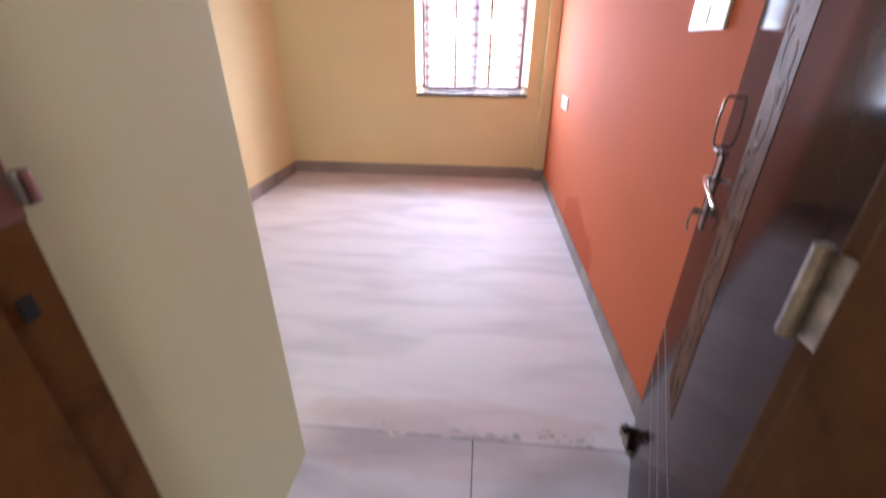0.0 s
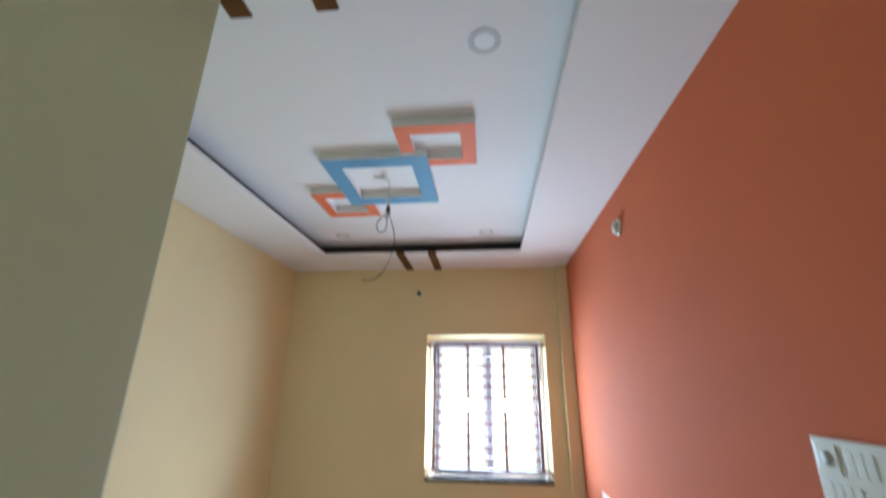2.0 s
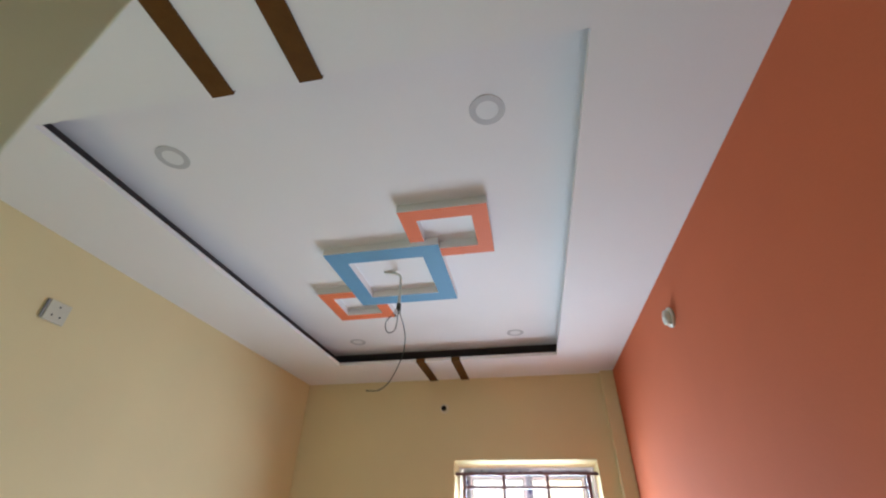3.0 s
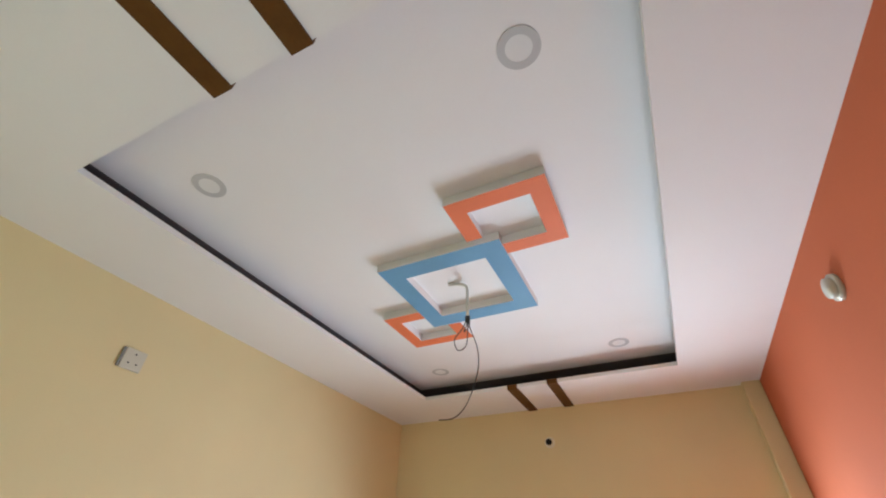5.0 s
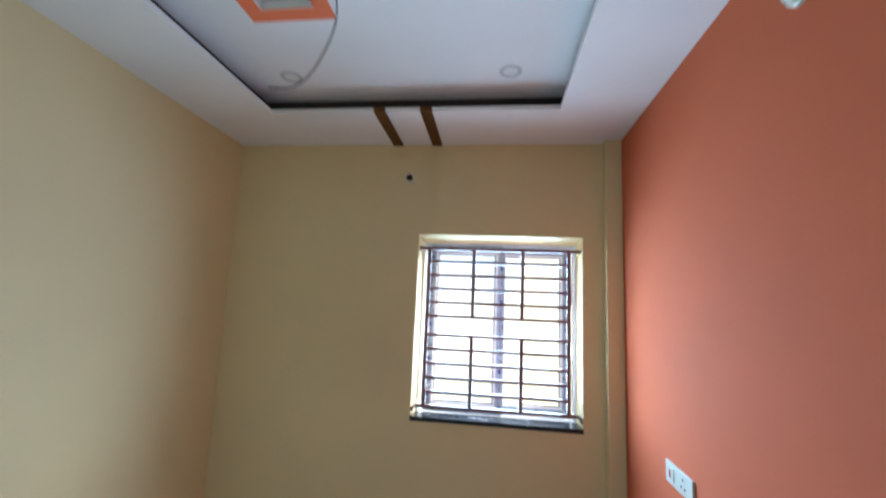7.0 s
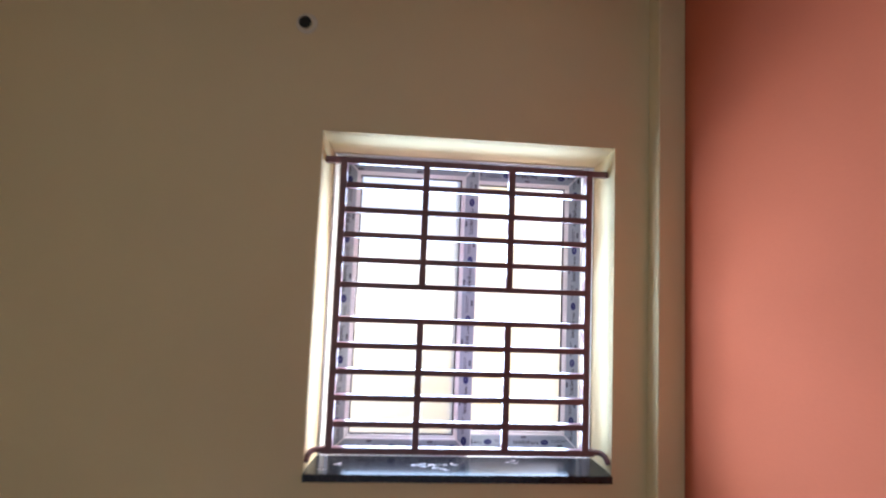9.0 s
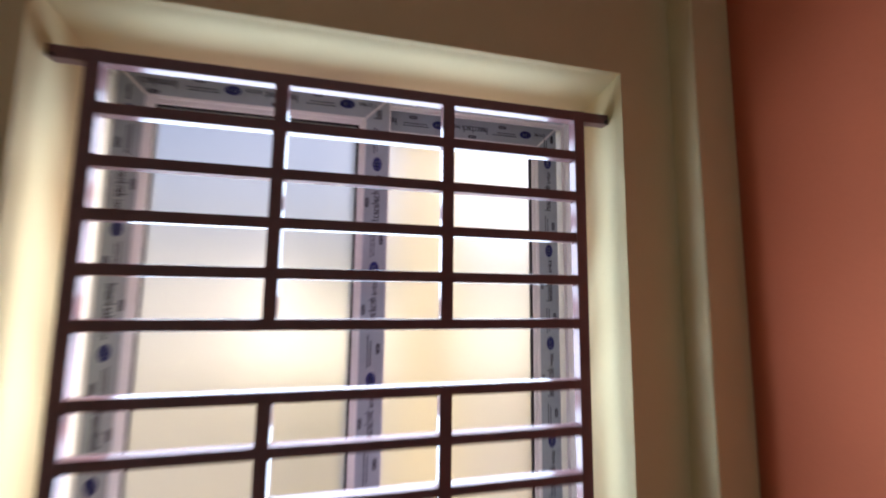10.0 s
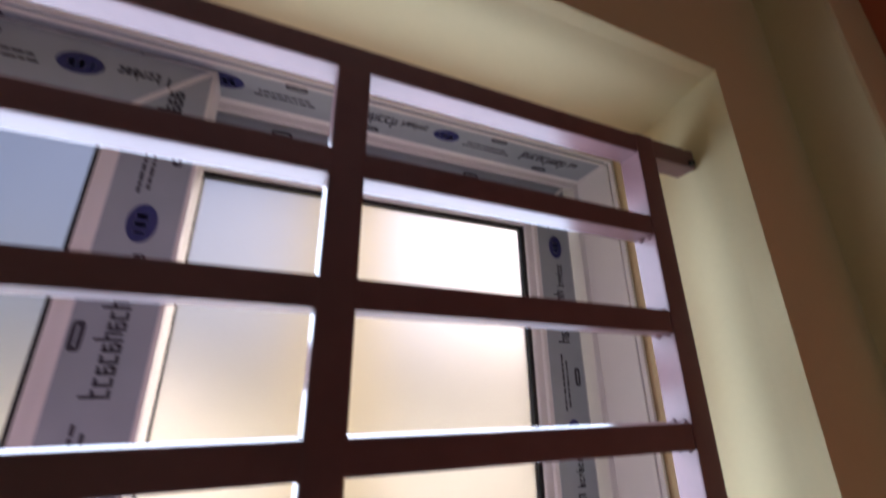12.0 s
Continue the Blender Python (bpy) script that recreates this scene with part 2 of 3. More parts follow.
def part(name, bm, mat, parent=None, label="", smooth=False):
    """Links a bmesh as one mesh object, under a thing or a part."""
    bmesh.ops.recalc_face_normals(bm, faces=bm.faces[:])
    me = bpy.data.meshes.new(name)
    bm.to_mesh(me)
    bm.free()
    for m in (mat if isinstance(mat, (list, tuple)) else [mat]):
        me.materials.append(m)
    if smooth:
        me.shade_smooth()
    ob = new(name, me)
    if parent:
        ob.parent = parent
        chain = parent
        off = Vector((0, 0, 0))
        while chain:
            off += chain.location
            chain = chain.parent
        me.transform(Matrix.Translation(-off))
    return tagged(ob, label)


def thing(name, place, label, category, group="", kind=""):
    ob = new(name)
    ob.empty_display_size = 0.05
    ob.location = place
    return tagged(ob, label, category, group, kind)


def setting(name, bm, mat, label, category):
    return tagged(part(name, bm, mat), label, category, kind="structure")


# ---- the shell: room x -1.855 to 0.895, y 0.965 to 4.43; entry passage up to the door at y 0.40 ----
WEST, EAST, NORTH, SOUTH = -1.855, 0.895, 4.43, 0.960
BLOCK_X, DOOR_Y, LOFT_Z, CEIL_Z, TRAY_Z, TOP = -0.346, 0.40, 2.33, 2.735, 2.855, 3.05
WX0, WX1, WZ0, WZ1, OUT = -0.457, 0.655, 0.83, 2.08, 4.68

for x0, x1 in ((WEST - 0.2, 0.2475), (0.2515, EAST + 0.2)):
    setting("floor_entry", block((x0, 0.2, -0.12), (x1, 1.0775, 0.0), 0.001), FLOORG, "greyer marble slab of the entry floor", "floor")
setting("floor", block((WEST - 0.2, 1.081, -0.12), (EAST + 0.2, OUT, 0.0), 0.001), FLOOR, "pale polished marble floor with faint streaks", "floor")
bm = bmesh.new()
add_box(bm, (WEST - 0.2, NORTH, -0.1), (WX0, OUT, TOP))
add_box(bm, (WX1, NORTH, -0.1), (EAST + 0.2, OUT, TOP))
add_box(bm, (WX0, NORTH, -0.1), (WX1, OUT, WZ0))
add_box(bm, (WX0, NORTH, WZ1), (WX1, OUT, TOP))
setting("wall_north", bm, CREAM, "cream-yellow painted wall with the window", "wall")
setting("wall_pilaster", block((0.79, 4.363, 0.0), (EAST - 0.001, NORTH + 0.01, CEIL_Z + 0.01), 0.008, 3), CREAM, "cream painted corner pilaster beside the window", "pilaster")
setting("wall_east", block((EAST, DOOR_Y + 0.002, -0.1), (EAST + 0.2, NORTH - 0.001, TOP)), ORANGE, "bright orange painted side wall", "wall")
setting("wall_west", block((WEST - 0.2, SOUTH - 0.2, -0.1), (WEST, NORTH - 0.001, TOP)), CREAM, "cream-yellow painted side wall", "wall")
setting("wall_corner", block((WEST, 0.402, -0.1), (BLOCK_X, SOUTH, TOP), 0.004), OLIVE, "pale olive painted projecting corner beside the entry", "wall")
setting("loft_soffit", block((BLOCK_X, 0.402, LOFT_Z), (EAST, SOUTH, TOP)), OLIVE, "pale olive painted soffit of the loft above the entry", "soffit")

# false ceiling: lowered border, recessed tray with a hollow cove behind the lip
TX0, TX1, TY0, TY1, LIP, COVE = -1.337, 0.425, 1.378, 3.907, 0.024, 0.30
bm = bmesh.new()
for lo, hi in (((WEST, SOUTH), (TX0, NORTH)), ((TX1, SOUTH), (EAST, NORTH)), ((TX0, SOUTH), (TX1, TY0)), ((TX0, TY1), (TX1, NORTH))):
    add_box(bm, (*lo, CEIL_Z), (*hi, CEIL_Z + LIP))
EDGE = 0.095
add_box(bm, (TX0 - EDGE, TY0 - EDGE, TRAY_Z), (TX1 + EDGE, TY1 + EDGE, TRAY_Z + 0.05))
# hollow's top and sides: darkened in colour to stand in for shade
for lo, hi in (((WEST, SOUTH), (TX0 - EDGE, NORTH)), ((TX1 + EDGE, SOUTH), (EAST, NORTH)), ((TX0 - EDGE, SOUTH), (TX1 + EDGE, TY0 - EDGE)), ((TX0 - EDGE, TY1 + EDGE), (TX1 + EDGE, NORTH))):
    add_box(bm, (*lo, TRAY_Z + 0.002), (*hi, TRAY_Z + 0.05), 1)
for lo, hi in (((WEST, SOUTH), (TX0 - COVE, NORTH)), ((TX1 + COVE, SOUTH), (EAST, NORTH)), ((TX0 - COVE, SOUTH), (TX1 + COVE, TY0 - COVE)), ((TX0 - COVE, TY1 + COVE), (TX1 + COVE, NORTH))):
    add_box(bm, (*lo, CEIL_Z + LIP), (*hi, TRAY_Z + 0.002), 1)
setting("ceiling", bm, [WHITE, COVE_SHADE], "white gypsum false ceiling with a recessed tray", "ceiling")
# unseen; added to keep sun and sky out above the false ceiling
setting("roof_slab", block((WEST - 0.2, 0.14, TOP), (EAST + 0.2, OUT, TOP + 0.15)), WHITE, "unseen slab that closes the shell above the room", "roof")

setting("floor_joint", merged(block((WEST - 0.1, 1.07, -0.13), (EAST + 0.1, 1.09, -0.003)), block((0.242, 0.21, -0.13), (0.257, 1.068, -0.003))), GASKET, "dark dirty joint between the two floors", "joint")
rnd = random.Random(5)
bm = bmesh.new()
for k in range(60):
    u = rnd.random()
    cx, cy = -0.15 + 0.85 * u, 1.085 + rnd.gauss(0, 0.022) + 0.03 * u
    r = 0.003 + 0.013 * rnd.random() ** 2
    ring = [bm.verts.new((cx + 1.9 * r * (0.7 + 0.5 * rnd.random()) * math.cos(a), cy + 0.7 * r * (0.7 + 0.5 * rnd.random()) * math.sin(a), 0.0006)) for a in [2 * math.pi * i / 9 for i in range(9)]]
    top = bm.verts.new((cx, cy, 0.0022))
    for i in range(9):
        bm.faces.new((ring[i], ring[(i + 1) % 9], top))
tagged(part("floor_dirt", bm, DIRT), "smudges of grey dirt along the floor joint", "dirt", kind="stuff")

# skirting
bm = bmesh.new()
add_box(bm, (WEST, NORTH - 0.012, 0.0), (0.79, NORTH, 0.12))
setting("baseboard_north", bm, SKIRT, "grey stone skirting along the window wall", "baseboard")
setting("baseboard_pilaster", block((0.778, 4.351, 0.0), (EAST, 4.363, 0.12)), SKIRT, "grey stone skirting round the pilaster", "baseboard")
setting("baseboard_west", block((WEST, SOUTH, 0.0), (WEST + 0.012, NORTH - 0.013, 0.115)), SKIRT, "grey stone skirting along the cream wall", "baseboard")
setting("baseboard_east", block((EAST - 0.012, 0.40, 0.0), (EAST, 4.35, 0.085)), SKIRT, "grey stone skirting along the orange wall", "baseboard")

# ---- entry: wall with the door, hall behind it ----
DX0, DX1, DTOP = -0.272, 0.570, 2.06
bm = bmesh.new()
add_box(bm, (-1.6, 0.14, -0.1), (DX0 - 0.055, DOOR_Y, TOP))
add_box(bm, (DX1 + 0.055, 0.14, -0.1), (1.9, DOOR_Y, TOP))
add_box(bm, (DX0 - 0.055, 0.14, DTOP + 0.055), (DX1 + 0.055, DOOR_Y, TOP))
setting("wall_south", bm, CREAM, "painted wall with the doorway", "wall")
# unseen hall behind the camera, added to close the entry and hold its fill lamp
setting("hall_floor", block((-1.6, -2.6, -0.12), (1.9, 0.2, -0.001)), FLOOR, "unseen added marble floor of the hall", "floor")
bm = bmesh.new()
add_box(bm, (-1.75, -2.6, -0.1), (-1.6, DOOR_Y, TOP))
add_box(bm, (1.9, -2.6, -0.1), (2.05, DOOR_Y, TOP))
add_box(bm, (-1.75, -2.75, -0.1), (0.7, -2.6, TOP))
add_box(bm, (1.87, -2.75, -0.1), (2.05, -2.6, TOP))
add_box(bm, (0.7, -2.75, -0.1), (1.87, -2.6, 0.85))
add_box(bm, (0.7, -2.75, 2.15), (1.87, -2.6, TOP))
setting("hall_walls", bm, CREAM, "unseen added walls of the hall, with an opening for the lamp", "wall")
setting("hall_ceiling", block((-1.75, -2.75, TOP - 0.2), (2.05, 0.14, TOP)), WHITE, "unseen added ceiling of the hall", "ceiling")

frame_1 = thing("door_frame", (0.15, 0.34, 0), "brown wooden door frame in the wall", "door frame", kind="structure")


def jamb(x, side, rebate):
    """An upright of the frame with a rebate on the room's side; side is +1 where the opening lies towards +x."""
    bm = bmesh.new()
    a, b = sorted((x - side * 0.055, x))
    c, d = sorted((x - side * 0.055, x + side * 0.014))
    add_box(bm, (a, rebate, 0), (b, 0.402, DTOP))
    add_box(bm, (c, 0.19, 0), (d, rebate, DTOP))
    return soften(bm, 0.003)


part("jamb", jamb(DX0, 1, 0.330), TEAK, frame_1)
part("jamb", jamb(DX1, -1, 0.365), TEAK, frame_1)
bm = bmesh.new()
add_box(bm, (DX0 - 0.055, 0.362, DTOP), (DX1 + 0.055, 0.402, DTOP + 0.055))
add_box(bm, (DX0 - 0.055, 0.19, DTOP - 0.012), (DX1 + 0.055, 0.362, DTOP + 0.055))
part("head", soften(bm, 0.003), TEAK, frame_1)
part("strike_plate", merged(block((DX0 - 0.001, 0.366, 1.145), (DX0 + 0.003, 0.402, 1.215), 0.001), block((DX0 - 0.004, 0.402, 1.158), (DX0 + 0.012, 0.420, 1.198), 0.006)), GREYM, frame_1, "dark metal strike plate")
part("bolt_hole", block((DX0 - 0.001, 0.352, 1.036), (DX0 + 0.002, 0.370, 1.066), 0.0008), HOLE_SHADE, frame_1, "small near-black block standing in for a bolt hole")
for z in (0.3, 1.10, 1.85):
    part("hinge", merged(block((DX1 - 0.004, 0.368, z - 0.05), (DX1 - 0.001, 0.402, z + 0.05), 0.001), tube([(DX1 - 0.010, 0.408, z - 0.052), (DX1 - 0.010, 0.408, z + 0.052)], 0.009, 12)), HINGE, frame_1, "worn steel butt hinge")

# open door: built lying along +y from its hinge, then turned against the wall
HINGE_X, HINGE_Y = 0.575, 0.405
door = thing("door_1", (HINGE_X, HINGE_Y, 0), "dark polished wooden door with carved strip, standing open", "door", kind="structure")
LEAF, THICK, DH = 0.835, 0.030, 2.04
SWING = Matrix.Translation((HINGE_X, HINGE_Y, 0)) @ Matrix.Rotation(radians(-19.95), 4, "Z")


def door_part(name, bm, mat, parent=None, label="", smooth=False):
    bmesh.ops.transform(bm, matrix=SWING, verts=bm.verts[:])
    return part(name, bm, mat, parent or door, label, smooth)


def leaf_shape():
    """The leaf's outline from above, with a broad round at the free edge, drawn up to its height."""
    r = 0.022
    plan = [(THICK, 0.0), (0.0, 0.0)] + [(r - r * math.cos(a), LEAF - r + r * math.sin(a)) for a in [math.pi / 2 * k / 8 for k in range(9)]] + [(THICK, LEAF)]
    bm = bmesh.new()
    low, high = [[bm.verts.new((x, y, z)) for x, y in plan] for z in (0.008, DH)]
    for i in range(len(plan)):
        j = (i + 1) % len(plan)
        f = bm.faces.new((low[i], low[j], high[j], high[i]))
        f.smooth = 1 < i < 10
    bm.faces.new(low[::-1])
    bm.faces.new(high)
    return bm


leaf = door_part("leaf", leaf_shape(), WOOD)


def leaf_scroll(cy, cz, size, way, tilt):
    """One curled leaf of the carving: a flat band that swells and tapers along a spiral."""
    bm = bmesh.new()
    rings = []
    for i in range(25):
        u = i / 24
        a = tilt + way * u * 5.2
        r = size * (1 - 0.72 * u)
        half = 0.22 * size * math.sin(math.pi * min(1.0, 0.12 + 0.92 * u)) + 0.002
        c, w = math.cos(a), math.sin(a)
        rings.append([bm.verts.new((x, cy + (r + o) * c, cz + (r + o) * w * 1.25)) for x, o in ((0.001, -half), (-0.0022, -half * 0.45), (-0.0029, 0.0), (-0.002, half * 0.5), (0.001, half))])
    for p, q in zip(rings, rings[1:]):
        for k in range(4):
            bm.faces.new((p[k], p[k + 1], q[k + 1], q[k]))
    return bm


# carved strip down the leaf, with curled leaves in flat relief; pale lines across, above and below it
SL, SR = 0.365, 0.520
strip = door_part("carved_strip", block((-0.0012, SL, 0.54), (0.002, SR, 1.51), 0.0006), CARVED, None, "brown carved wood strip")
for k in range(8):
    z = 0.60 + k * 0.118
    w = 1 if k % 2 else -1
    mid = (SL + SR) / 2
    door_part("scroll", merged(leaf_scroll(mid + w * 0.016, z, 0.052, w, 1.0 + 0.5 * w), leaf_scroll(mid - w * 0.042, z + 0.056, 0.027, -w, 3.6)), CARVED, strip, smooth=True)
for z in (0.33, 0.415, 0.505, 1.538, 1.620, 1.702):
    door_part("pale_line", block((-0.0012, 0.05, z - 0.0025), (0.002, LEAF - 0.024, z + 0.0025), 0.0008), PALE_LINE, None, "thin dull pale line across the door")

# lever handle on its plate, pull loop above it, latch in the edge
lock = door_part("lock_plate", block((-0.005, 0.715, 0.88), (0.002, 0.760, 1.075), 0.003), GREYM, None, "dark metal lock plate")
door_part("lever", merged(tube([(-0.004, 0.728, 1.016), (-0.026, 0.728, 1.016)], 0.008, 12), tube(smooth_line([(-0.024, 0.742, 1.016), (-0.027, 0.66, 1.017), (-0.025, 0.56, 1.014), (-0.022, 0.515, 1.010)]), 0.0062, 12)), CHROME, lock, "chrome lever handle", True)
door_part("key_cylinder", disc(0.010, 0.010, Matrix.Translation((-0.004, 0.737, 0.925)) @ Matrix.Rotation(radians(-90), 4, "Y")), CHROME, lock)
door_part("key", merged(block((-0.030, 0.7355, 0.915), (-0.012, 0.7385, 0.935), 0.001), tube([(-0.03, 0.737, 0.925), (-0.034, 0.737, 0.895), (-0.03, 0.737, 0.87)], 0.0025, 6)), GREYM, lock, "small steel key")
bolt = door_part("tower_bolt", block((-0.004, 0.745, 1.070), (0.002, 0.812, 1.084), 0.002), GREYM, None, "steel tower bolt")
door_part("rod", tube([(-0.010, 0.745, 1.077), (-0.010, 0.822, 1.077)], 0.0045, 10), GREYM, bolt)
door_part("loop", tube(smooth_line([(-0.002, 0.788, 1.207), (-0.020, 0.788, 1.205), (-0.025, 0.788, 1.150), (-0.020, 0.788, 1.093), (-0.002, 0.788, 1.090)]), 0.0030, 8), GREYM, None, "thin dark steel pull loop", True)
door_part("latch_edge", merged(block((0.004, LEAF - 0.001, 0.85), (THICK - 0.004, LEAF + 0.003, 1.0), 0.001), block((0.006, LEAF, 0.885), (THICK - 0.010, LEAF + 0.018, 0.935), 0.002)), CHROME, None, "steel latch plate on the edge")
stop = thing("door_stop", (0.83, 1.135, 0), "black rubber and steel door stop beside the open door", "door stop")
part("base", disc(0.024, 0.055, Matrix.Translation((0.83, 1.10, 0.066)) @ Matrix.Rotation(radians(-60), 4, "Y") @ Matrix.Rotation(radians(10), 4, "X"), 20, width=0.004), GREYM, stop)
part("foot", block((0.80, 1.085, 0.0), (0.855, 1.125, 0.062), 0.006), GREYM, stop)
part("buffer", disc(0.016, 0.024, Matrix.Translation((0.775, 1.092, 0.10)) @ Matrix.Rotation(radians(60), 4, "Y"), 20, width=0.004), BLACKW, stop, "black rubber buffer")

# ---- window ----
setting("window_sill", block((WX0 + 0.001, NORTH - 0.014, WZ0 + 0.001), (WX1 - 0.001, 4.572, WZ0 + 0.028), 0.004), GRANITE, "polished black granite window sill", "window sill")
FX0, FX1, FZ0, FZ1, FRONT = -0.438, 0.636, WZ0 + 0.014, 2.041, 4.572


def splay(a, b, c, d, z0, z1):
    """A plaster wedge, plan corners a, b, c, d, from z0 to z1."""
    bm = bmesh.new()
    low, high = [[bm.verts.new((x, y, z)) for x, y in (a, b, c, d)] for z in (z0, z1)]
    bm.faces.new(low[::-1])
    bm.faces.new(high)
    for i in range(4):
        bm.faces.new((low[i], low[(i + 1) % 4], high[(i + 1) % 4], high[i]))
    return bm


# the plaster of the reveal runs in towards the window's frame
soffit = bmesh.new()
ends = [[soffit.verts.new((x, y, z)) for y, z in ((NORTH + 0.004, WZ1 + 0.003), (FRONT - 0.002, FZ1 + 0.003), (OUT - 0.003, FZ1 + 0.003), (OUT - 0.003, WZ1 + 0.003))] for x in (WX0, WX1)]
soffit.faces.new(ends[0])
soffit.faces.new(ends[1][::-1])
for i in range(4):
    soffit.faces.new((ends[0][i], ends[0][(i + 1) % 4], ends[1][(i + 1) % 4], ends[1][i]))
setting("window_reveal", merged(
    soffit,
    splay((WX0 - 0.003, NORTH + 0.004), (FX0 - 0.003, FRONT - 0.002), (FX0 - 0.003, OUT - 0.003), (WX0 - 0.003, OUT - 0.003), WZ0 + 0.002, WZ1),
    splay((WX1 + 0.003, NORTH + 0.004), (WX1 + 0.003, OUT - 0.003), (FX1 + 0.003, OUT - 0.003), (FX1 + 0.003, FRONT - 0.002), WZ0 + 0.002, WZ1)),
    CREAM, "cream plastered reveal round the window", "window reveal")
bm = bmesh.new()
for cx, cy, reach in ((-0.02, 4.485, 0.035), (0.035, 4.462, 0.022), (0.06, 4.50, 0.018), (-0.34, 4.50, 0.012), (-0.40, 4.455, 0.010), (0.30, 4.53, 0.016)):
    for k in range(5):
        px, py, r = cx + rnd.gauss(0, reach), cy + rnd.gauss(0, reach * 0.35), reach * (0.15 + 0.3 * rnd.random())
        ring = [bm.verts.new((px + 1.8 * r * (0.6 + 0.6 * rnd.random()) * math.cos(a), py + 0.6 * r * (0.6 + 0.6 * rnd.random()) * math.sin(a), WZ0 + 0.0282)) for a in [2 * math.pi * i / 9 for i in range(9)]]
        top = bm.verts.new((px, py, WZ0 + 0.0295))
        for i in range(9):
            bm.faces.new((ring[i], ring[(i + 1) % 9], top))
tagged(part("cement_smear", bm, DIRT), "dried grey cement smears on the black sill", "dirt", kind="stuff")
window = thing("window_1", (0.1, 4.62, WZ0 + 0.014), "white two-pane sliding window with frosted glass", "window", kind="structure")


def border(x0, x1, z0, z1, y0, y1, w, width=0.003):
    """A rectangular frame of bars of width w in the plane of the wall."""
    bm = bmesh.new()
    add_box(bm, (x0, y0, z0), (x0 + w, y1, z1))
    add_box(bm, (x1 - w, y0, z0), (x1, y1, z1))
    add_box(bm, (x0 + w, y0, z0), (x1 - w, y1, z0 + w))
    add_box(bm, (x0 + w, y0, z1 - w), (x1 - w, y1, z1))
    return soften(bm, width)


frame_w = part("frame", border(FX0, FX1, FZ0, FZ1, FRONT, 4.690, 0.004, 0.001), UPVC, window)
for y in (FRONT + 0.006, 4.640):
    part("track", border(FX0 + 0.003, FX1 - 0.003, FZ0 + 0.003, FZ1 - 0.003, y, y + 0.004, 0.010 if y > 4.6 else 0.004, 0.001), UPVC, frame_w)

PERIOD = 0.240


